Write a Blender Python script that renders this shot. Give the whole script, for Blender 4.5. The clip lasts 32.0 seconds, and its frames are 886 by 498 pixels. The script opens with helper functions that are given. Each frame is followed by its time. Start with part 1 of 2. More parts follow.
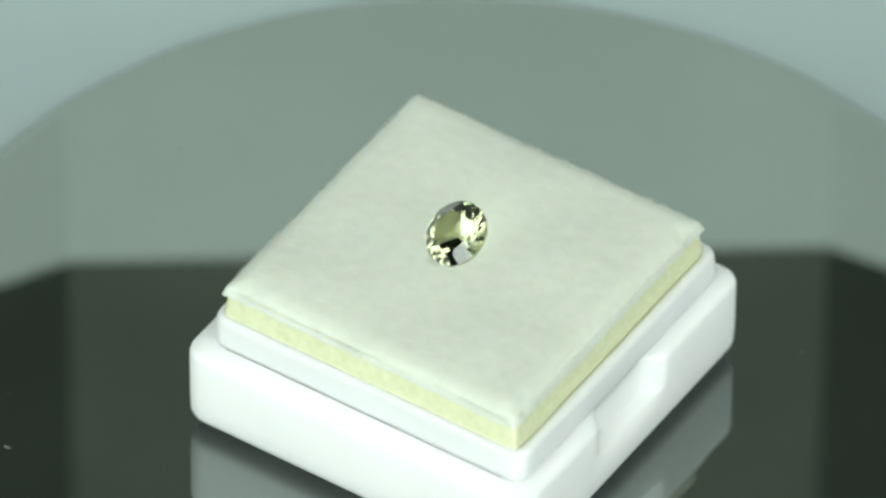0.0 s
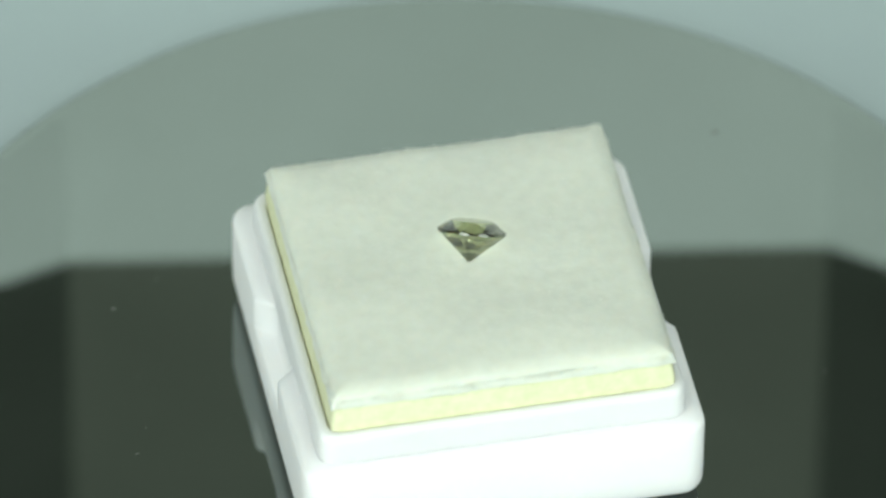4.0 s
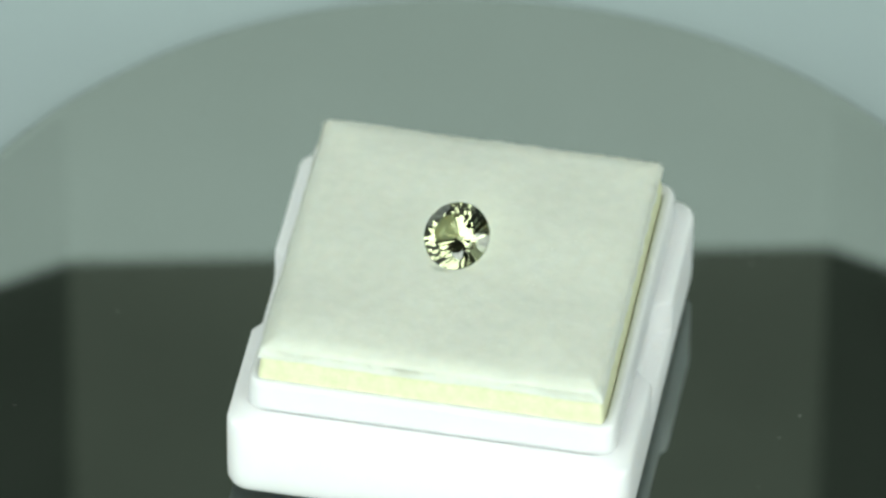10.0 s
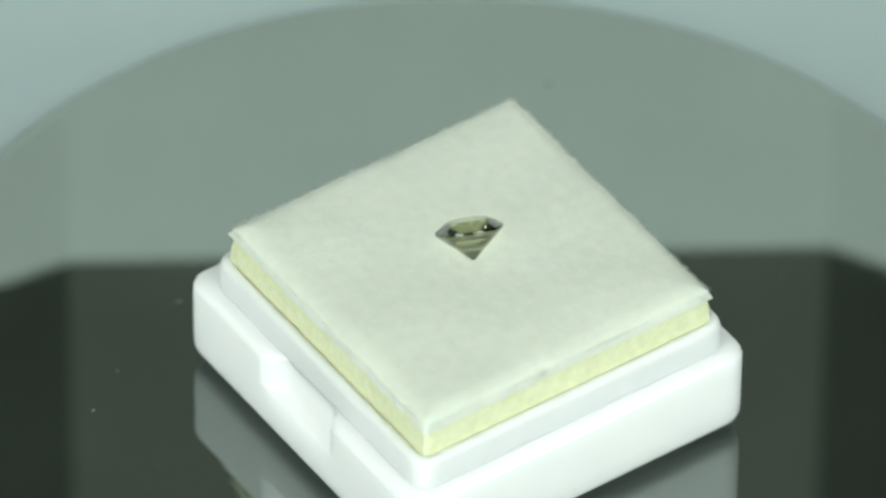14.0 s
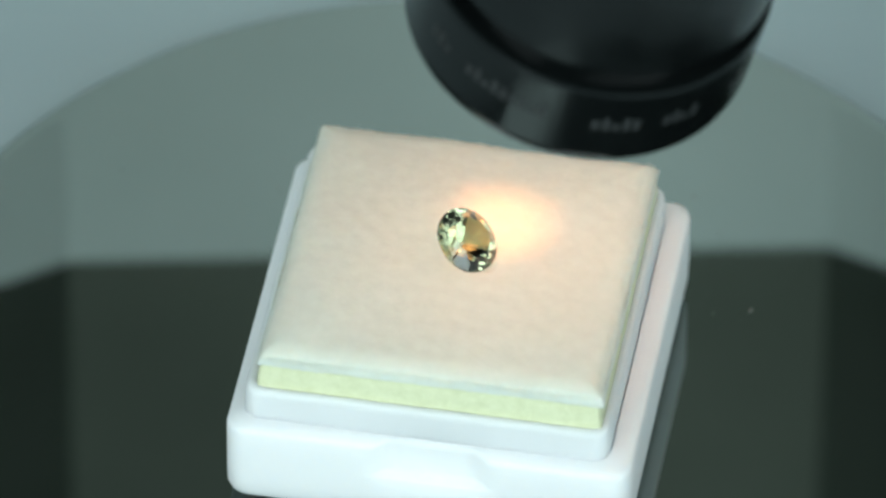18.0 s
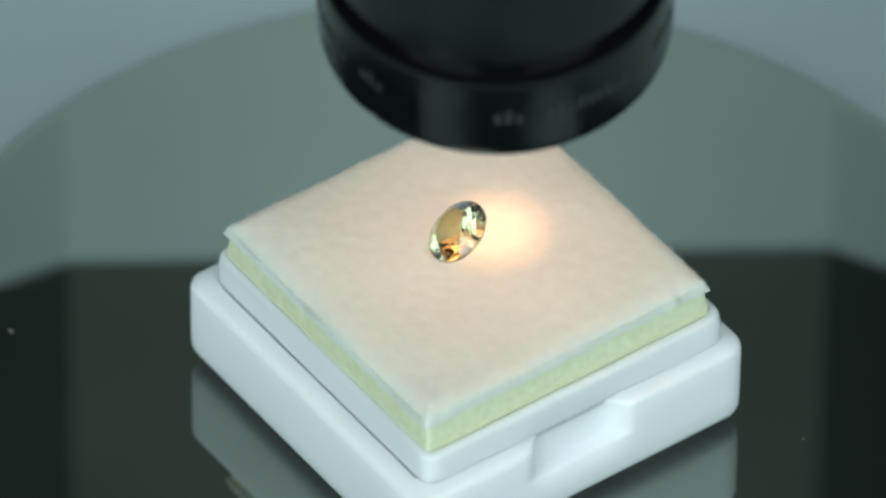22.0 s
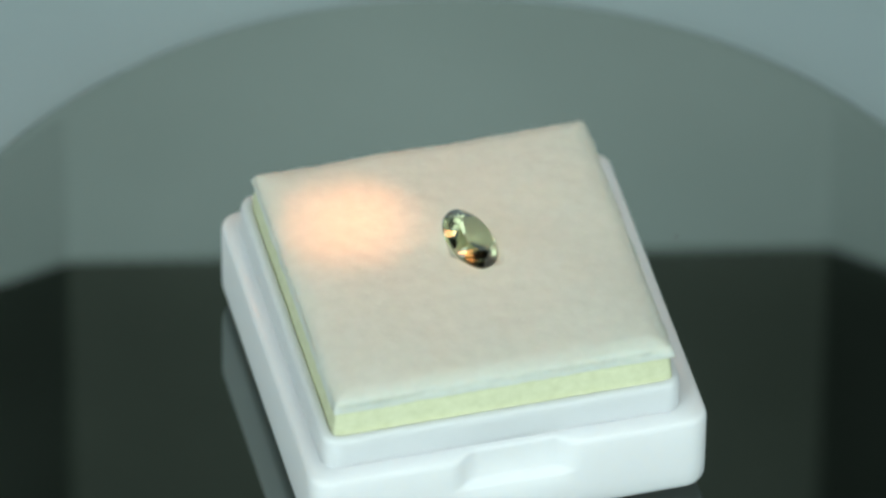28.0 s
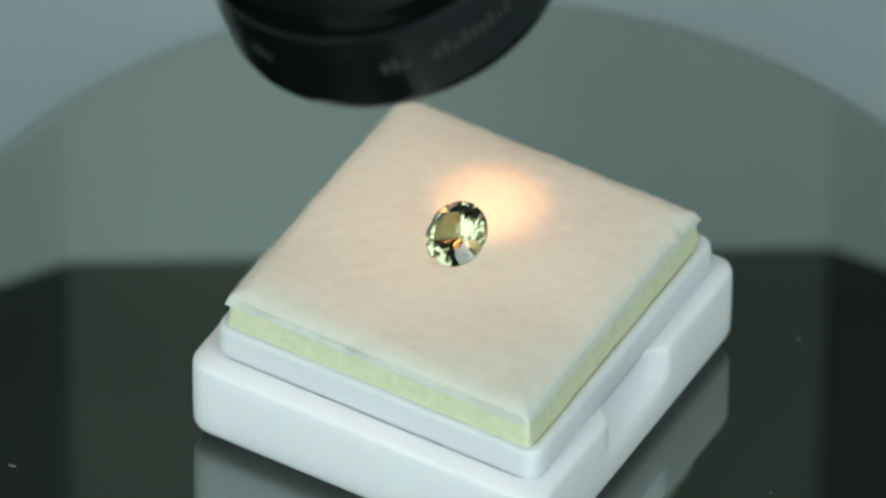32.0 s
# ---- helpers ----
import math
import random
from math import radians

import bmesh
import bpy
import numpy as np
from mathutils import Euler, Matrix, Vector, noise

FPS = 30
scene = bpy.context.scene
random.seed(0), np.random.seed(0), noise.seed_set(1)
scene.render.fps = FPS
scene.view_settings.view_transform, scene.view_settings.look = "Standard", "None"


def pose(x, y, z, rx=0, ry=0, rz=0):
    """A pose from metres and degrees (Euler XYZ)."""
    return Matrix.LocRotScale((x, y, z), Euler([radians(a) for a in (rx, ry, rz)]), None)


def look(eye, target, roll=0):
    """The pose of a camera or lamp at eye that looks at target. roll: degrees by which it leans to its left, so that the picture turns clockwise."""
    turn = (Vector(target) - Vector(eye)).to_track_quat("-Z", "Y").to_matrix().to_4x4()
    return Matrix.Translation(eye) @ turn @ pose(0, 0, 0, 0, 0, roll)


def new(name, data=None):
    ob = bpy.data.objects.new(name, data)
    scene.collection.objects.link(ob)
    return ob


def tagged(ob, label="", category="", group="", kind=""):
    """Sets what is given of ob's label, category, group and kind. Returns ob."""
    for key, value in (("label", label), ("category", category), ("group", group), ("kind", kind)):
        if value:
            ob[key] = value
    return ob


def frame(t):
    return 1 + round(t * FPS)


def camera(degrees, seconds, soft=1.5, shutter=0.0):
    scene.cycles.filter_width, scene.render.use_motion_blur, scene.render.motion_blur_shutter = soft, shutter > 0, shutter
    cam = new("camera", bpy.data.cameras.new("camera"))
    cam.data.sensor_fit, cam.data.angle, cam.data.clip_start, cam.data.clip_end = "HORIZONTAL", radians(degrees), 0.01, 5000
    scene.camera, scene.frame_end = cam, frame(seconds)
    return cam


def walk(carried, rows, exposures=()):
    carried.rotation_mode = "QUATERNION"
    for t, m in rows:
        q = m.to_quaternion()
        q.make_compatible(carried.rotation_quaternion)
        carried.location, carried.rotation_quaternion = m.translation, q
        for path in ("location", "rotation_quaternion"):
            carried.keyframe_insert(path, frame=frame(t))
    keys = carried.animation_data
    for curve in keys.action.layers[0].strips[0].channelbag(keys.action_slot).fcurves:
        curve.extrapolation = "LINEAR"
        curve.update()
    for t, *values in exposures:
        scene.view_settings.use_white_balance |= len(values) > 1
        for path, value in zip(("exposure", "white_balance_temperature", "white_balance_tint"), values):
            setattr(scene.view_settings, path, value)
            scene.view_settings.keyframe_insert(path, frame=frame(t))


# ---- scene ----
cam = camera(4.711, 32.0, soft=2.6)
EYE = (0.0, -0.57519, 0.55602)
AIM = (-0.001619, 0.006748, 0.007069)
cam.data.dof.use_dof = True
cam.data.dof.focus_distance = 0.790
cam.data.dof.aperture_fstop = 25.0
CAMERA_POSE = look(EYE, AIM, roll=0.623)
walk(cam, [(0.0, CAMERA_POSE), (32.0, CAMERA_POSE)],
     exposures=[(0.0, 0.0, 6500, 10), (14.5, 0.0, 6500, 10), (16.5, -0.24, 6400, 9), (17.3, -0.30, 6100, 8), (18.3, -0.36, 5800, 7),
                (19.0, -0.47, 5780, 7.5), (20.0, -0.50, 5850, 8), (22.0, -0.51, 5750, 7.5), (26.5, -0.52, 5720, 7), (28.5, -0.45, 6050, 8),
                (30.0, -0.52, 5900, 9), (31.0, -0.60, 6100, 10), (32.0, -0.58, 6000, 9)])

# ---- light: a dim room, two cool desk lamps in front, the one on the left the stronger ----
world = bpy.data.worlds.new("room_air")
scene.world = world
world.use_nodes = True
world.node_tree.nodes["Background"].inputs[0].default_value = (0.80, 1.0, 0.92, 1)
world.node_tree.nodes["Background"].inputs[1].default_value = 0.07


def area_lamp(name, eye, target, watts, width, height, colour):
    data = bpy.data.lights.new(name, "AREA")
    data.shape, data.size, data.size_y = "RECTANGLE", width, height
    data.energy, data.color = watts, colour
    ob = new(name, data)
    ob.matrix_world = look(eye, target)
    return ob


COOL = (0.885, 1.0, 0.925)
area_lamp("desk_lamp_light", (-0.212, -0.339, 0.245), (0, 0, 0.01), 2.3, 0.26, 0.42, COOL)
area_lamp("desk_lamp_light", (0.257, -0.306, 0.245), (0, 0, 0.01), 1.75, 0.26, 0.42, COOL)

# ---- materials ----
mm = 0.001


def material(name, colour, rough=0.5, metal=0.0, ior=1.5):
    m = bpy.data.materials.new(name)
    m.use_nodes = True
    b = m.node_tree.nodes["Principled BSDF"]
    b.inputs["Base Color"].default_value = (*colour, 1)
    b.inputs["Roughness"].default_value = rough
    b.inputs["Metallic"].default_value = metal
    b.inputs["IOR"].default_value = ior
    return m, m.node_tree, b


def grain(tree, shader, low, high, scale, detail=4.0, socket="Base Color", offset=(0, 0, 0)):
    """Noise between two values or colours into a socket of the shader."""
    co = tree.nodes.new("ShaderNodeTexCoord")
    no = tree.nodes.new("ShaderNodeTexNoise")
    no.inputs["Scale"].default_value, no.inputs["Detail"].default_value = scale, detail
    ramp = tree.nodes.new("ShaderNodeValToRGB")
    ramp.color_ramp.elements[0].position, ramp.color_ramp.elements[1].position = 0.3, 0.7
    for e, v in zip(ramp.color_ramp.elements, (low, high)):
        e.color = (*v, 1) if isinstance(v, tuple) else (v, v, v, 1)
    tree.links.new(co.outputs["Object"], no.inputs["Vector"])
    tree.links.new(no.outputs["Fac"], ramp.inputs[0])
    tree.links.new(ramp.outputs[0], shader.inputs[socket])
    return no


def bump(tree, shader, scale, strength, distance, detail=4.0):
    co = tree.nodes.new("ShaderNodeTexCoord")
    no = tree.nodes.new("ShaderNodeTexNoise")
    no.inputs["Scale"].default_value, no.inputs["Detail"].default_value = scale, detail
    bp = tree.nodes.new("ShaderNodeBump")
    bp.inputs["Strength"].default_value, bp.inputs["Distance"].default_value = strength, distance
    tree.links.new(co.outputs["Object"], no.inputs["Vector"])
    tree.links.new(no.outputs["Fac"], bp.inputs["Height"])
    tree.links.new(bp.outputs[0], shader.inputs["Normal"])


PLASTIC, tr, sh = material("white_moulded_plastic", (0.88, 0.885, 0.89), 0.5)
grain(tr, sh, (0.90, 0.885, 0.90), (0.93, 0.915, 0.93), 180)
bump(tr, sh, 420, 0.1, 0.0002)
sh.inputs["Subsurface Weight"].default_value = 0.7
sh.inputs["Subsurface Radius"].default_value = (1.0, 0.95, 0.9)
sh.inputs["Subsurface Scale"].default_value = 0.0032

COTTON, tr, sh = material("white_flannel", (0.83, 0.84, 0.77), 0.95)
grain(tr, sh, (0.69, 0.71, 0.63), (0.74, 0.76, 0.68), 900, 6)
bump(tr, sh, 2600, 0.1, 0.0002, 6)
sh.inputs["Sheen Weight"].default_value = 0.2
sh.inputs["Subsurface Weight"].default_value = 0.8
sh.inputs["Subsurface Radius"].default_value = (1.0, 0.88, 0.76)
sh.inputs["Subsurface Scale"].default_value = 0.0013

FIBRE, tr, sh = material("white_cotton_fibre", (0.76, 0.77, 0.71), 0.9)
tl, mx = tr.nodes.new("ShaderNodeBsdfTranslucent"), tr.nodes.new("ShaderNodeMixShader")
tl.inputs[0].default_value = (0.78, 0.79, 0.73, 1)
tr.links.new(sh.outputs[0], mx.inputs[1])
tr.links.new(tl.outputs[0], mx.inputs[2])
tr.links.new(mx.outputs[0], tr.nodes["Material Output"].inputs[0])

SPONGE, tr, sh = material("pale_yellow_foam", (0.80, 0.83, 0.52), 0.9)
grain(tr, sh, (0.68, 0.69, 0.45), (0.76, 0.77, 0.53), 1500, 5)
bump(tr, sh, 3000, 0.35, 0.0003, 5)

PLATE, tr, sh = material("smoked_mirror_acrylic", (0.27, 0.28, 0.27), 0.04, metal=1.0)
grain(tr, sh, (0.227, 0.256, 0.243), (0.243, 0.272, 0.26), 45, 5)
grain(tr, sh, 0.02, 0.05, 60, 5, "Roughness")
DUST, tr, sh = material("pale_dust", (0.18, 0.18, 0.17), 0.9)

TABLE, tr, sh = material("grey_table_laminate", (0.36, 0.40, 0.42), 0.5)
grain(tr, sh, (0.295, 0.352, 0.365), (0.332, 0.392, 0.404), 14)
CARD, tr, sh = material("matt_white_card", (0.85, 0.88, 0.86), 0.9)
grain(tr, sh, (0.83, 0.865, 0.845), (0.86, 0.895, 0.875), 35)
CLOTH, tr, sh = material("dark_grey_cloth", (0.20, 0.21, 0.17), 0.95)
grain(tr, sh, (0.13, 0.138, 0.112), (0.17, 0.178, 0.145), 30)
# side panels of the screen: their darker tone is set in the colour
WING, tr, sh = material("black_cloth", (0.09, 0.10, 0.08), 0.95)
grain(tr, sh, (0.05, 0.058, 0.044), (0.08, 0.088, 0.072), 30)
WALL, tr, sh = material("grey_room_paint", (0.14, 0.14, 0.135), 0.9)
grain(tr, sh, (0.12, 0.12, 0.115), (0.16, 0.16, 0.155), 3)

TORCH, tr, sh = material("black_anodised_metal", (0.004, 0.005, 0.005), 0.14)
sh.inputs["Specular IOR Level"].default_value = 0.35
grain(tr, sh, 0.10, 0.2, 300, 4, "Roughness")
BAFFLE, tr, sh = material("matt_black_baffle", (0.004, 0.004, 0.004), 1.0)
INK, tr, sh = material("pale_grey_print", (0.036, 0.038, 0.038), 0.5)
sh.inputs["Specular IOR Level"].default_value = 0.1


def glow(name, colour, strength):
    m = bpy.data.materials.new(name)
    m.use_nodes = True
    t = m.node_tree
    t.nodes.clear()
    e, o = t.nodes.new("ShaderNodeEmission"), t.nodes.new("ShaderNodeOutputMaterial")
    e.inputs[0].default_value, e.inputs[1].default_value = (*colour, 1), strength
    t.links.new(e.outputs[0], o.inputs[0])
    return m


BULB = glow("incandescent_filament", (1.0, 0.33, 0.11), 34000.0)
# halo and wide spill of the beam, put in as emitting surfaces
HALO_GLOW = glow("warm_halo_emitter", (1.0, 0.38, 0.14), 30.0)
REFLECTOR = glow("warm_spill_emitter", (1.0, 0.44, 0.18), 5.0)

STONE, tr, sh = material("olive_green_crystal", (0.31, 0.328, 0.196), 0.0, ior=1.78)
sh.inputs["Transmission Weight"].default_value = 1.0


# ---- building helpers ----
def part(name, bm, mat, parent=None, label="", smooth=False):
    me = bpy.data.meshes.new(name)
    bmesh.ops.recalc_face_normals(bm, faces=bm.faces)
    bm.to_mesh(me)
    bm.free()
    me.materials.append(mat)
    for p in me.polygons:
        p.use_smooth = smooth
    ob = new(name, me)
    ob.parent = parent
    if label:
        ob["label"] = label
    return ob


def thing(name, label, category, kind="", group=""):
    return tagged(new(name), label, category, group, kind)


def bridge(bm, a, b):
    for i in range(len(a)):
        j = (i + 1) % len(a)
        bm.faces.new((a[i], a[j], b[j], b[i]))


def lathe(bm, profile, n=64, closed=False):
    """Rings of (radius, height) turned about z, in metres."""
    rings = []
    for r, z in profile:
        rings.append([bm.verts.new((r * math.cos(2 * math.pi * i / n), r * math.sin(2 * math.pi * i / n), z)) for i in range(n)])
    for a, b in zip(rings, rings[1:]):
        bridge(bm, a, b)
    if closed:
        bm.faces.new(rings[0][::-1])
        bm.faces.new(rings[-1])
    return rings


def square_loop(half, corner, per_side=24, per_corner=6):
    """Points round a rounded square: x, y, side number or -1 in a corner, place along the side."""
    pts = []
    for k in range(4):
        a = k * math.pi / 2
        c, s = math.cos(a), math.sin(a)
        straight = half - corner
        for i in range(per_side):
            u = -straight + 2 * straight * i / per_side
            x, y = half, u
            pts.append((c * x - s * y, s * x + c * y, k, u))
        for i in range(per_corner):
            b = math.pi / 2 * i / per_corner
            x, y = straight + corner * math.cos(b), straight + corner * math.sin(b)
            pts.append((c * x - s * y, s * x + c * y, -1, 0.0))
    return pts


def slab_box(bm, lo, hi):
    v = [bm.verts.new((x, y, z)) for x in (lo[0], hi[0]) for y in (lo[1], hi[1]) for z in (lo[2], hi[2])]
    for f in ((0, 1, 3, 2), (4, 6, 7, 5), (0, 4, 5, 1), (2, 3, 7, 6), (0, 2, 6, 4), (1, 5, 7, 3)):
        bm.faces.new([v[i] for i in f])


# ---- the setting: room, table, backdrop ----
PLATE_Z, DISC_R = -0.9 * mm, 43.6 * mm
TABLE_Z = -1.6 * mm


def box_structure(name, lo, hi, mat, label, category="wall"):
    bm = bmesh.new()
    slab_box(bm, lo, hi)
    ob = part(name, bm, mat)
    return tagged(ob, label, category, kind="structure")


box_structure("table_top", (-0.6, -0.5, TABLE_Z - 0.03), (0.6, 0.5, TABLE_Z), TABLE, "pale blue-grey laminate table top", "table top")
box_structure("floor", (-1.5, -1.5, -0.80), (1.5, 1.5, -0.75), WALL, "plain dim grey room floor", "floor")
box_structure("wall_north", (-1.5, 1.5, -0.75), (1.5, 1.55, 1.5), WALL, "plain dim grey room wall")
box_structure("wall_south", (-1.5, -1.55, -0.75), (1.5, -1.5, 1.5), WALL, "plain dim grey room wall")
box_structure("wall_east", (1.5, -1.55, -0.75), (1.55, 1.55, 1.5), WALL, "plain dim grey room wall")
box_structure("wall_west", (-1.55, -1.55, -0.75), (-1.5, 1.55, 1.5), WALL, "plain dim grey room wall")
box_structure("ceiling", (-1.55, -1.55, 1.5), (1.55, 1.55, 1.55), WALL, "plain dim grey room ceiling", "ceiling")

CARD_TOP = 38 * mm


def panel(name, a, b, z0, z1, mat, label, thick=1.5 * mm):
    """An upright board from plan point a to b."""
    bm = bmesh.new()
    d = Vector((b[0] - a[0], b[1] - a[1], 0)).normalized()
    n = Vector((-d.y, d.x, 0)) * thick
    rows = []
    for x, y in (a, b):
        rows.append([bm.verts.new((x, y, z0)), bm.verts.new((x, y, z1)), bm.verts.new((x + n.x, y + n.y, z1)), bm.verts.new((x + n.x, y + n.y, z0))])
    bridge(bm, rows[0], rows[1])
    bm.faces.new(rows[0])
    bm.faces.new(rows[1][::-1])
    return tagged(part(name, bm, mat), label, "backdrop", kind="structure")


FOLD = [(-64 * mm, 37.7 * mm), (-31.9 * mm, 54.4 * mm), (29.3 * mm, 57.3 * mm), (64 * mm, 40.0 * mm)]
for k, (a, b) in enumerate(zip(FOLD, FOLD[1:])):
    panel("backdrop_card", a, b, TABLE_Z, CARD_TOP, CARD, "matt white card folded round the back of the turntable")
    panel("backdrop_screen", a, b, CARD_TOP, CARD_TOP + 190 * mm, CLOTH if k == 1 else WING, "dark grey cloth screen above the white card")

# ---- turntable ----
turntable = thing("turntable", "round glossy smoked-mirror turntable plate with dust specks", "turntable")
bm = bmesh.new()
lathe(bm, [(0.1 * mm, PLATE_Z), (DISC_R - 1.0 * mm, PLATE_Z)], 128)
part("plate", bm, PLATE, turntable, smooth=True)
bm = bmesh.new()
lathe(bm, [(DISC_R - a * mm, PLATE_Z + b * mm) for a, b in ((1.0, 0), (0.8, 0.004), (0.65, 0.018), (0.5, 0.04), (0.4, 0.055), (0.3, 0.06), (0.2, 0.055), (0.1, 0.03), (0, -0.05),
                                                          (0, -0.4), (0.1, -0.5), (43.0, -0.5))], 160)
part("rim", bm, PLATE, turntable, "rounded raised lip of the plate", smooth=True)
bm = bmesh.new()
lathe(bm, [(0.1 * mm, PLATE_Z - 0.5 * mm), (26 * mm, PLATE_Z - 0.5 * mm), (27 * mm, PLATE_Z - 0.55 * mm), (27 * mm, TABLE_Z), (0.1 * mm, TABLE_Z)], 64)
part("foot", bm, BAFFLE, turntable, smooth=True)
rng = random.Random(5)
bm = bmesh.new()
for i in range(24):
    a, r = rng.uniform(0, 2 * math.pi), 38 * mm * math.sqrt(rng.uniform(0.28, 1))
    s = rng.choice((0.03, 0.035, 0.04, 0.06, 0.09)) * mm
    x, y = r * math.cos(a), r * math.sin(a)
    t = rng.uniform(0, 3)
    l = s * rng.choice((1, 1, 1.5, 3))
    c0, s0 = math.cos(t), math.sin(t)
    q = [bm.verts.new((x + c0 * u * l - s0 * v * s, y + s0 * u * l + c0 * v * s, PLATE_Z + 0.02 * mm)) for u, v in ((-1, -1), (1, -1), (1, 1), (-1, 1))]
    top = bm.verts.new((x, y, PLATE_Z + 0.02 * mm + s))
    for k in range(4):
        bm.faces.new((q[k], q[(k + 1) % 4], top))
    bm.faces.new(q[::-1])
dust = part("dust", bm, DUST, turntable, "scattered pale dust specks")
dust["kind"] = "stuff"


# ---- display box: moulded white tray ----
def smooth_step(a, b, x):
    t = min(1, max(0, (x - a) / (b - a)))
    return t * t * (3 - 2 * t)


BOX_X, BOX_Y = -0.13, 0.2
gem_box = thing("gem_box", "open square white plastic gem box base on the turntable", "box")
# half width, corner radius, height, half width inside the clasp notch
TRAY = [(13.9, 1.6, 0.0, 13.9), (14.5, 1.6, 0.08, 14.5), (14.85, 1.6, 0.32, 14.85), (14.98, 1.55, 0.8, 14.98), (15.0, 1.5, 2.2, 15.0),
        (15.0, 1.5, 3.7, 14.9), (15.0, 1.5, 3.95, 14.6), (15.0, 1.5, 4.05, 13.6), (15.0, 1.5, 4.3, 13.25), (15.0, 1.5, 6.4, 13.2),
        (14.93, 1.5, 6.75, 13.2), (14.7, 1.4, 6.95, 13.2), (14.2, 1.4, 7.0, 13.25), (13.75, 1.3, 7.06, 13.25), (13.3, 1.2, 7.1, 13.2),
        (13.5, 1.2, 9.0, 13.5), (13.46, 1.2, 9.35, 13.46), (13.36, 1.15, 9.58, 13.36), (13.18, 1.05, 9.7, 13.18), (12.9, 0.95, 9.68, 12.9),
        (12.68, 0.9, 9.55, 12.68), (12.64, 0.8, 1.4, 12.64)]


def tray_part(name, profile, floor, wide=1.0, back=0.0):
    bm = bmesh.new()
    rings = []
    for half, corner, z, notch in profile:
        ring = []
        for x, y, side, u in square_loop(half, corner, 40, 6):
            if side in (0, 2):
                k = (1 - smooth_step(3.1, 4.5, abs(u + (0.3 if side == 0 else -0.3)))) * (0.8 if side == 0 else 0.5)
                x -= math.copysign((half - notch) * k, x)
            ring.append(bm.verts.new(((x * wide + BOX_X) * mm, (y + BOX_Y + back) * mm, z * mm)))
        rings.append(ring)
    for a, b in zip(rings, rings[1:]):
        bridge(bm, a, b)
    bm.faces.new(rings[0][::-1])
    if floor:
        bm.faces.new(rings[-1])
    return part(name, bm, PLASTIC, gem_box, smooth=True)


tray_part("skirt", TRAY[:15], False)
bm = bmesh.new()
ring_a, ring_b = ([bm.verts.new(((x + BOX_X) * mm, (y + BOX_Y) * mm, z)) for x, y, _, _ in square_loop(12.8, 1.2, 6, 5)] for z in (PLATE_Z, 0.3 * mm))
bridge(bm, ring_a, ring_b)
bm.faces.new(ring_a[::-1])
bm.faces.new(ring_b)
part("foot", bm, PLASTIC, gem_box, smooth=True)
tray_part("rim", [(13.0, 1.2, 1.0, 13.0), (13.18, 1.2, 1.4, 13.18), (13.4, 1.2, 6.9, 13.4), (13.54, 1.2, 7.2, 13.54), (13.5, 1.2, 7.5, 13.5), (13.5, 1.2, 8.0, 13.5)] + TRAY[15:], True, 1.012, 0.3)

# ---- foam pad with flannel cover ----
pad = thing("foam_pad", "pale yellow foam pad covered with fuzzy white flannel in the box", "pad")
FOAM_BASE, FOAM_TOP, PILE_TOP = 1.4, 12.15, 13.3
PILE_HALF, PILE_X, PILE_Y = 12.76, -0.25, 0.3
bm = bmesh.new()
rings = []
for i in range(17):
    z = FOAM_BASE + (FOAM_TOP - FOAM_BASE) * i / 16
    ring = []
    for x, y, side, u in square_loop(12.38, 0.3, 30, 3):
        k = 1 + 0.006 * noise.noise((x * 0.5, y * 0.5, z * 0.8)) + 0.003 * noise.noise((x * 3, y * 3, z * 3))
        k *= 1 + 0.022 * smooth_step(FOAM_TOP, 10.2, z) - 0.014 * smooth_step(11.3, FOAM_TOP, z)
        ring.append(bm.verts.new(((x * k * 1.013 + BOX_X - 0.1) * mm, (y * k * 1.008 + BOX_Y + 0.15) * mm, z * mm)))
    rings.append(ring)
for a, b in zip(rings, rings[1:]):
    bridge(bm, a, b)
bm.faces.new(rings[0][::-1])
bm.faces.new(rings[-1])
part("foam", bm, SPONGE, pad, "pale yellow open-cell foam", smooth=True)


GEM_X, GEM_Y, GEM_Z, GEM_R = -0.557, -0.249, 14.92, 2.52
GEM_AZ, GEM_TILT, GEM_ROLL = -109.9, 37.4, 13
GEM_TURN = pose(0, 0, 0, 0, 0, GEM_AZ) @ pose(0, 0, 0, 0, GEM_TILT, 0) @ pose(0, 0, 0, 0, 0, GEM_ROLL)
PAVILION = []
for i in range(8):
    a, b = radians(180 - 42.4), radians(45 * i)
    n = GEM_TURN.to_3x3() @ Vector((math.sin(a) * math.cos(b), math.sin(a) * math.sin(b), math.cos(a)))
    if n.z < -0.05:
        PAVILION.append((n, GEM_R * (math.sin(a) - 0.03 * math.cos(a))))


def stone_floor(x, y):
    """Height of the stone's underside over a point of the pad."""
    away = max(0, math.hypot(x - GEM_X, y - GEM_Y) - 2.3)
    return away + max(GEM_Z + (d - n.x * (x - GEM_X) - n.y * (y - GEM_Y)) / n.z for n, d in PAVILION)


def pile_height(x, y):
    """Uneven top of the flannel, in millimetres, pressed down under the stone."""
    return min(loose_pile(x, y), stone_floor(x + PILE_X, y + PILE_Y) - 0.03)


def loose_pile(x, y):
    z = PILE_TOP + 0.22 * noise.noise((x * 0.16, y * 0.16, 2.0)) + 0.03 * noise.noise((x * 0.9, y * 0.9, 5.0)) + 0.015 * noise.noise((x * 4, y * 4, 1))
    return z - 0.35 * (max(abs(x), abs(y)) / 12.35) ** 4


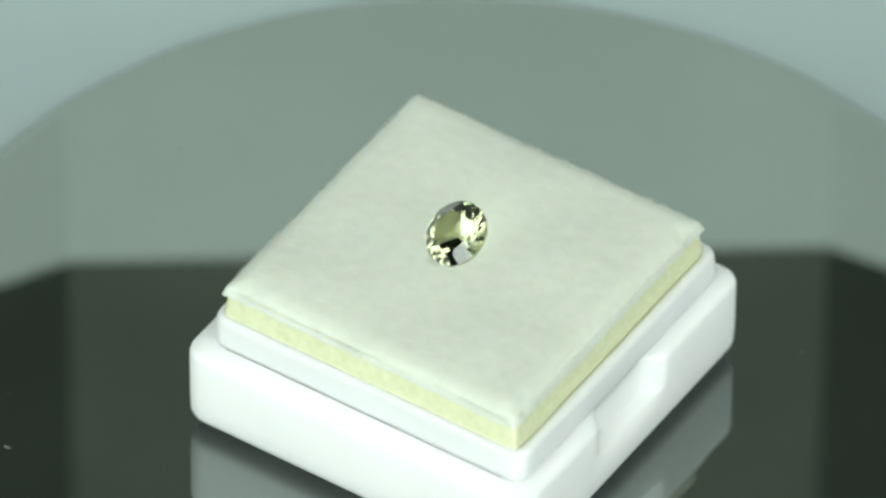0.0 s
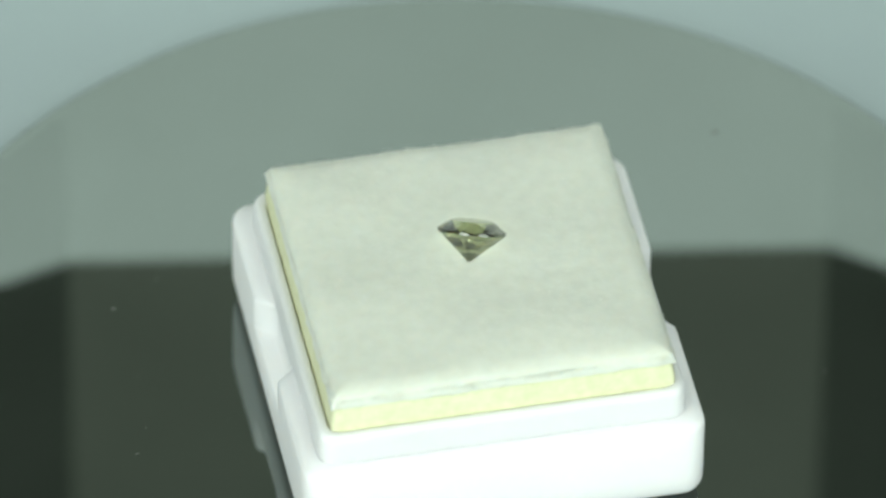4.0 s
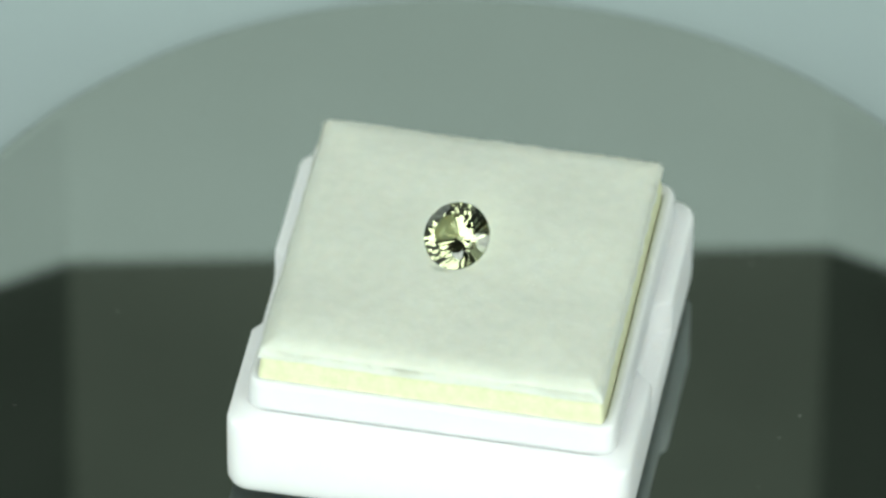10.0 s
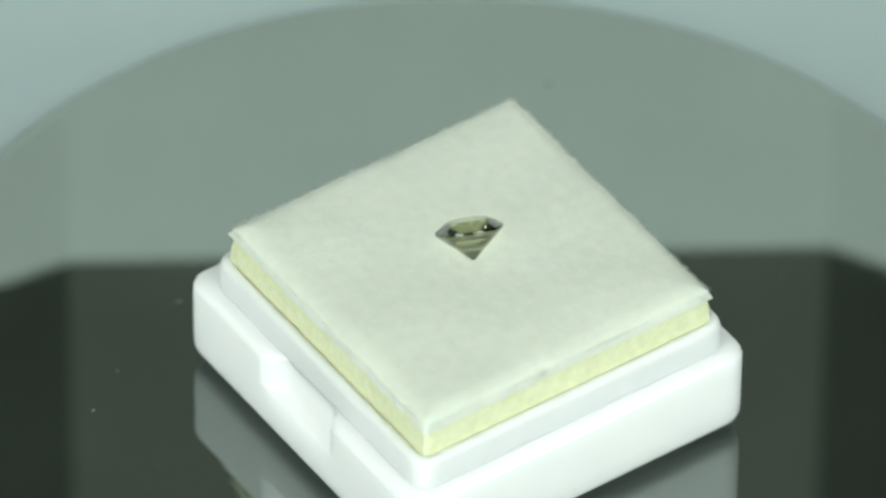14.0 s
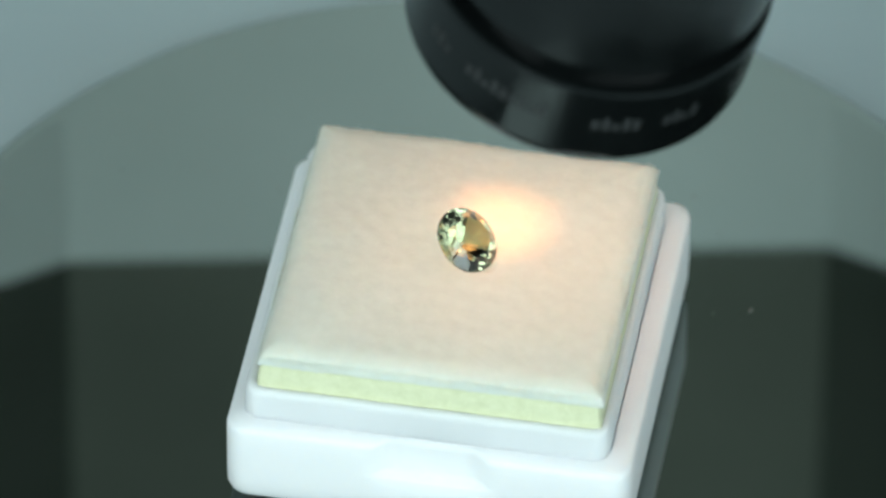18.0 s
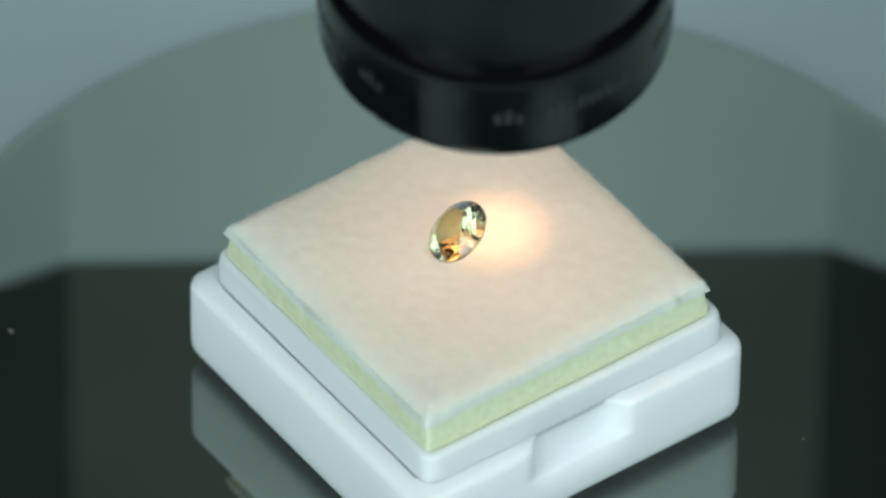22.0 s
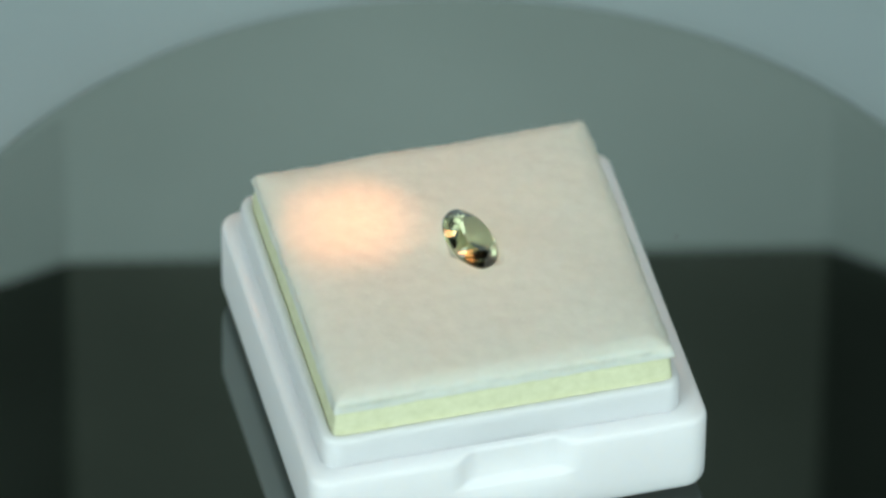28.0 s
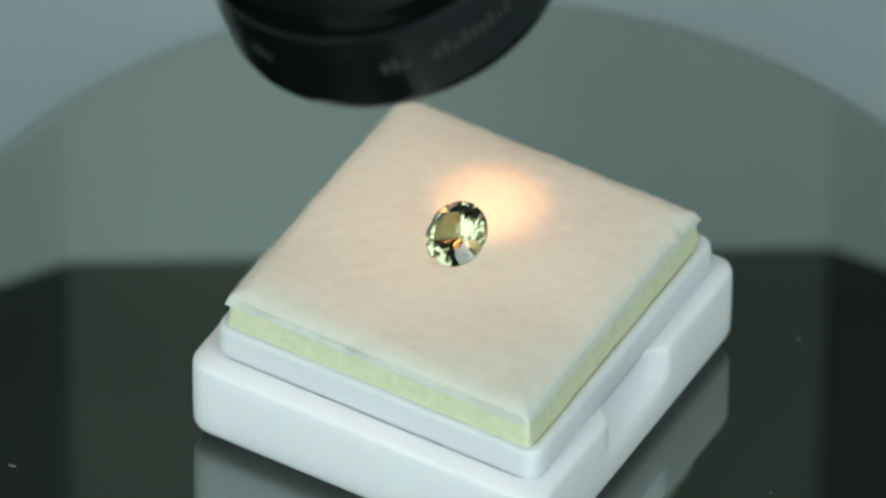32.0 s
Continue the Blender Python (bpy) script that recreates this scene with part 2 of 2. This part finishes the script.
bm = bmesh.new()
N = 120
grid = []
for i in range(N + 1):
    row = []
    for j in range(N + 1):
        u, v = -1 + 2 * i / N, -1 + 2 * j / N
        x, y = u * PILE_HALF, v * PILE_HALF
        edge = max(abs(u), abs(v))
        inset = (1 - edge) * PILE_HALF
        drop = 0.85 * (1 - math.sqrt(1 - min(1, max(0, 1 - inset / 1.5)) ** 2))
        wob = 1 + (0.008 * noise.noise((x * 0.7, y * 0.7, 9.0)) + 0.005 * noise.noise((x * 1.9, y * 1.9, 4.0))) * edge ** 6
        row.append(bm.verts.new(((x * wob + PILE_X) * mm, (y * wob + PILE_Y) * mm, (pile_height(x, y) - drop) * mm)))
    grid.append(row)
for i in range(N):
    for j in range(N):
        bm.faces.new((grid[i][j], grid[i + 1][j], grid[i + 1][j + 1], grid[i][j + 1]))
border = [grid[i][0] for i in range(N)] + [grid[N][j] for j in range(N)] + [grid[i][N] for i in range(N, 0, -1)] + [grid[0][j] for j in range(N, 0, -1)]
low = []
for v in border:
    k = 1.005 + 0.002 * noise.noise((v.co.x * 500, v.co.y * 500, 3.0))
    sag = 0.22 * noise.noise((v.co.x * 260, v.co.y * 260, 7.0)) + 0.04 * noise.noise((v.co.x * 1100, v.co.y * 1100, 0))
    low.append(bm.verts.new((v.co.x * k, v.co.y * k, min(11.85 + sag, v.co.z / mm - 0.2) * mm)))
bridge(bm, border, low)
for e in bm.faces.new(low).edges:
    e.smooth = False
part("flannel", bm, COTTON, pad, "fuzzy white flannel cover", smooth=True)

# loose fibres: thin three-sided slivers over the top and thick along the edges
verts, faces = [], []


def fibre(x, y, z, dx, dy, dz, w, upright=False):
    """A sliver from x, y, z along dx, dy, dz, lying flat or standing on edge."""
    n = len(verts)
    l = math.hypot(dx, dy) or 1
    px, py, pz = (0, 0, w) if upright else (-dy / l * w, dx / l * w, 0)
    verts.extend([((x - px) * mm, (y - py) * mm, (z - pz) * mm), ((x + px) * mm, (y + py) * mm, (z + pz) * mm),
                  ((x + dx * 0.5 + px * 0.7) * mm, (y + dy * 0.5 + py * 0.7) * mm, (z + dz * 0.7 + pz * 0.7) * mm), ((x + dx) * mm, (y + dy) * mm, (z + dz) * mm)])
    faces.extend([(n, n + 1, n + 2), (n, n + 2, n + 3)])


for i in range(5000):
    x, y = rng.uniform(-12.2, 12.2), rng.uniform(-12.2, 12.2)
    if x * x + y * y < 9:
        continue
    a = rng.uniform(0, 6.283)
    l = rng.uniform(0.1, 0.3)
    fibre(x, y, pile_height(x, y) - 0.05, l * math.cos(a), l * math.sin(a), rng.uniform(0.02, 0.1), 0.01)
for i in range(18000):
    k, u = rng.randrange(4), rng.uniform(-12.3, 12.3)
    c, s = (1, 0, -1, 0)[k], (0, 1, 0, -1)[k]
    e = 12.5
    x, y = c * e - s * u + PILE_X, s * e + c * u + PILE_Y
    z = rng.uniform(11.85, 12.4)
    thick = 0.65 + 0.55 * noise.noise((x * 0.35, y * 0.35, 3.0))
    l, side = rng.choice((0.3, 0.34, 0.38, 0.42, 0.55)) * rng.uniform(0.3, 1.0) * thick + 0.08, rng.uniform(-0.5, 0.5)
    fibre(x, y, z, c * l - s * side, s * l + c * side, rng.uniform(-0.2, 0.2), 0.007, True)
for i in range(8000):
    # nap on the rounded rim, standing out and up
    k, u = rng.randrange(4), rng.uniform(-12.5, 12.5)
    c, s = (1, 0, -1, 0)[k], (0, 1, 0, -1)[k]
    inset = rng.uniform(0.02, 0.9)
    x, y = c * (PILE_HALF - inset) - s * u, s * (PILE_HALF - inset) + c * u
    z = pile_height(x, y) - 0.85 * (1 - math.sqrt(1 - (1 - inset / 1.5) ** 2))
    thick = max(0, 0.6 + 0.9 * noise.noise((x * 0.8, y * 0.8, 8.0)))
    l, side = rng.uniform(0.04, 0.22) * thick + 0.03, rng.gauss(0, 0.09)
    fibre(x + PILE_X, y + PILE_Y, z - 0.03, c * l - s * side, s * l + c * side, rng.uniform(0.02, 0.14) * thick, 0.014)
me = bpy.data.meshes.new("fuzz")
me.from_pydata(verts, [], faces)
me.materials.append(FIBRE)
fibres = new("fuzz", me)
fibres.parent = pad
tagged(fibres, "loose white cotton fibres", kind="stuff")


# ---- the stone: a round brilliant lying on its pavilion ----
def brilliant(R):
    """A round brilliant cut facet by facet, girdle at z = 0, table up."""
    bm = bmesh.new()
    lathe(bm, [(R, -1.2 * R), (R, 0.6 * R)], 64, closed=True)

    def cut(tilt, turn, point):
        """One facet: its normal leans tilt degrees from the axis, at turn degrees round it."""
        n = Vector((math.sin(radians(tilt)) * math.cos(radians(turn)), math.sin(radians(tilt)) * math.sin(radians(turn)), math.cos(radians(tilt))))
        c = Vector((point[0] * math.cos(radians(turn)), point[0] * math.sin(radians(turn)), point[1]))
        cutting = bmesh.ops.bisect_plane(bm, geom=bm.verts[:] + bm.edges[:] + bm.faces[:], plane_co=c, plane_no=n, clear_outer=True, dist=1e-8)
        edges = [e for e in cutting["geom_cut"] if isinstance(e, bmesh.types.BMEdge)]
        if len(edges) > 2:
            bmesh.ops.contextual_create(bm, geom=edges)

    cut(0, 0, (0, 0.308 * R))
    for k in range(8):
        cut(35.2, 45 * k, (R, 0.03 * R))
        cut(180 - 42.4, 45 * k, (R, -0.03 * R))
    for k in range(16):
        cut(36.1, 22.5 * k + 11.25, (R, 0.035 * R))
        cut(180 - 42.0, 22.5 * k + 11.25, (R, -0.04 * R))
    for k in range(8):
        cut(27.7, 45 * k + 22.5, (0.575 * R, 0.308 * R))
    return bm


gem = thing("gemstone", "round brilliant-cut olive green gemstone lying on white flannel", "gemstone")


def facets(name, low, high, label):
    """The facets whose normals lean between low and high degrees from the axis."""
    bm = brilliant(GEM_R * mm)
    bmesh.ops.recalc_face_normals(bm, faces=bm.faces)
    others = [f for f in bm.faces if not low <= math.degrees(math.acos(max(-1, min(1, f.normal.z)))) < high]
    bmesh.ops.delete(bm, geom=others, context="FACES")
    me = bpy.data.meshes.new(name)
    bm.to_mesh(me)
    bm.free()
    me.materials.append(STONE)
    ob = new(name, me)
    ob.parent = gem
    ob["label"] = label
    return ob


# clear facets pass the light on to the flannel
for name, low, high, label in (("table_facet", 0, 10, "flat clear top facet"), ("crown", 10, 80, "ring of sloping facets round the table"),
                               ("girdle", 80, 100, "narrow polished rim"), ("pavilion", 100, 181, "pointed faceted underside")):
    facets(name, low, high, label).visible_shadow = name == "girdle"


# ---- torch: a black flashlight, beam along its own -z ----
torch = thing("flashlight", "black metal flashlight with warm bulb shining on the gem", "flashlight")
bm = bmesh.new()
lathe(bm, [(r * mm, z * mm) for r, z in ((8.8, 0.3), (9.6, 0.0), (11.7, 0.0), (12.35, 0.25), (12.7, 0.7), (12.85, 1.4), (12.85, 8.2), (12.75, 8.6), (12.0, 8.65))], 128)
head = part("head_ring", bm, TORCH, torch)
# unseen upper barrel made stout to shade the backdrop, as a holding hand would
bm = bmesh.new()
lathe(bm, [(r * mm, z * mm) for r, z in ((12.0, 8.65), (11.6, 8.66), (11.6, 10.3), (12.3, 10.4), (12.5, 10.7), (12.5, 40), (13.4, 41), (13.4, 112), (12.6, 114), (0.2, 114))], 128)
part("barrel", bm, TORCH, torch)
# unseen black tube, added to narrow the bulb's light to a spot
bm = bmesh.new()
lathe(bm, [(r * mm, z * mm) for r, z in ((8.8, 0.3), (8.65, 3.0), (4.6, 4.0), (4.6, 14.2), (0.55, 14.3), (0.55, 22.5), (0.1, 22.7))], 64)
part("baffle", bm, BAFFLE, torch, smooth=True)
bm = bmesh.new()
lathe(bm, [(r * mm, z * mm) for r, z in ((0.02, 22.2), (0.38, 22.2))], 24)
part("bulb", bm, BULB, torch, "glowing warm bulb")
# emitter added deep in the head: soft halo round the hot spot
bm = bmesh.new()
lathe(bm, [(r * mm, z * mm) for r, z in ((0.6, 14.1), (4.55, 14.1))], 48)
part("lens", bm, HALO_GLOW, torch, "warm emitting ring added inside the head for the beam's halo")
# emits by itself, in place of light bounced off a reflector
bm = bmesh.new()
lathe(bm, [(r * mm, z * mm) for r, z in ((4.7, 3.9), (8.55, 2.6))], 48)
part("reflector", bm, REFLECTOR, torch, "emitting ring in place of bulb light off the reflector")
# words too blurred to read, in groups round the head
WORDS = (3, 9, 0, 5, 4, 0, 8, 3)
angle = -150.0
for count in WORDS * 2:
    for i in range(count):
        bm = bmesh.new()
        a0 = radians(angle)
        h = (1.1, 1.4, 0.8, 1.4, 1.2)[i % 5]
        cols = []
        for j in range(3):
            a = a0 + radians(2.2) * j / 2
            cols.append([bm.verts.new((12.88 * mm * math.cos(a), 12.88 * mm * math.sin(a), z * mm)) for z in (4.4, 4.4 + h)])
        for a, b in zip(cols, cols[1:]):
            bm.faces.new((a[0], b[0], b[1], a[1]))
        part("print_bar", bm, INK, head, "pale printed bar")
        angle += 3.4
    angle += 7.0


# ---- what moves ----
SPIN, PHASE = -33.63, 9.727


LEAD = [(0, 0), (4, 0.4), (8, 0.8), (12, 1.0), (18, 1.2), (24, 0.8), (32, 0.5)]


def spun(t):
    """The turntable's turn; its motor runs a little ahead in the middle."""
    lead = np.interp(t, [a for a, _ in LEAD], [b for _, b in LEAD])
    return pose(0, 0, 0, 0, 0, SPIN * (t - PHASE) - float(lead))


def torch_at(x, y, z, ax, ay, t):
    """The torch with its mouth at x, y, z, aimed at ax, ay on the flannel (millimetres)."""
    mouth = Vector((x, y, z)) * mm
    beam = Vector((ax, ay, min(13.2, z - 20))) * mm - mouth
    return Matrix.Translation(mouth) @ Vector((0, 0, -1)).rotation_difference(beam).to_matrix().to_4x4() @ pose(0, 0, 0, 0, 0, 60 * smooth_step(18.3, 20.5, t))


TORCH_ROWS = [
    (0, 230, 10, -1.6, 230, 10),
    (14.5, 230, 10, -1.6, 230, 10),
    (14.9, 205, 10, 45, 200, 10),
    (15.4, 135, 9, 62, 110, 8),
    (15.9, 55, 8, 50, 25, 4),
    (16.5, 12.5, 5.75, 37.5, 1.1, 2.5),
    (17, 8.9, -1.35, 37.5, 3, 2.6),
    (17.5, 7.2, -0.15, 37.5, -0.3, 3.4),
    (18, 7.7, -1.45, 37.5, 2.6, 3.1),
    (18.5, 7.3, -0.75, 37.5, 2.2, 5.4),
    (19, 3.8, 3.05, 37.5, 0.6, 2.8),
    (19.5, 1, 2.15, 37.5, -0.6, -0.5),
    (20, 0.4, 2.65, 37.5, -0.4, 0.3),
    (20.5, 0.5, 1.65, 37.5, -1.3, -1.5),
    (21, 0.1, 0.55, 37.5, -1.8, -0.3),
    (21.5, -0.1, 0.85, 37.5, -2.3, 3.9),
    (22, 2, -1.65, 37.5, 2.2, 2.2),
    (22.5, -1.2, 0.15, 37.5, -3.4, 1.4),
    (23, -0.8, 1.35, 37.5, -3.2, 2.5),
    (23.5, 0.7, -1.45, 37.5, 1.5, 3.1),
    (24, 1.2, -1.55, 37.5, 1.6, 3.4),
    (24.5, -0.1, 1.75, 37.5, -1.3, 5.1),
    (25, -1.3, 1.75, 37.5, -2.0, 2.5),
    (25.5, 0.7, 4.75, 37.5, 0, 5.6),
    (26, 1.6, 3.55, 37.5, 3.3, 3.6),
    (26.5, 2.6, 2.05, 37.5, 3.9, 0.9),
    (27.5, 4, 9, 47, -3, 3),
    (28.5, -7, 6.35, 50, -8.8, 4.7),
    (28.8, -3.2, 5.2, 50, 0.3, 6.9),
    (29.1, 1.8, 3.9, 47, -1.9, 4.1),
    (29.3, 3.2, 3.4, 42, 3.2, -3.2),
    (29.5, 4.1, 2.65, 37.5, 3.4, -5.3),
    (29.7, 1.8, 1.94, 38.5, 0.3, 6.2),
    (30, -2.8, -1.83, 40.5, -3.6, -0.9),
    (30.5, -6, -11.76, 46, -3.2, -1.1),
    (31, -5.6, -10.4, 46, -0.7, -2.2),
    (31.5, -4.7, -5.35, 42.5, 0.4, 4.5),
    (32, -5, 1.56, 39, 1.9, 5.1),
]


def motions():
    times = [i * 0.5 for i in range(65)]
    for ob in (turntable, gem_box, pad):
        walk(ob, [(t, spun(t)) for t in times])
    rest = pose(GEM_X * mm, GEM_Y * mm, GEM_Z * mm) @ GEM_TURN
    walk(gem, [(t, spun(t) @ rest) for t in times])
    walk(torch, [(t, torch_at(x, y, z, ax, ay, t)) for t, x, y, z, ax, ay in TORCH_ROWS])


motions()
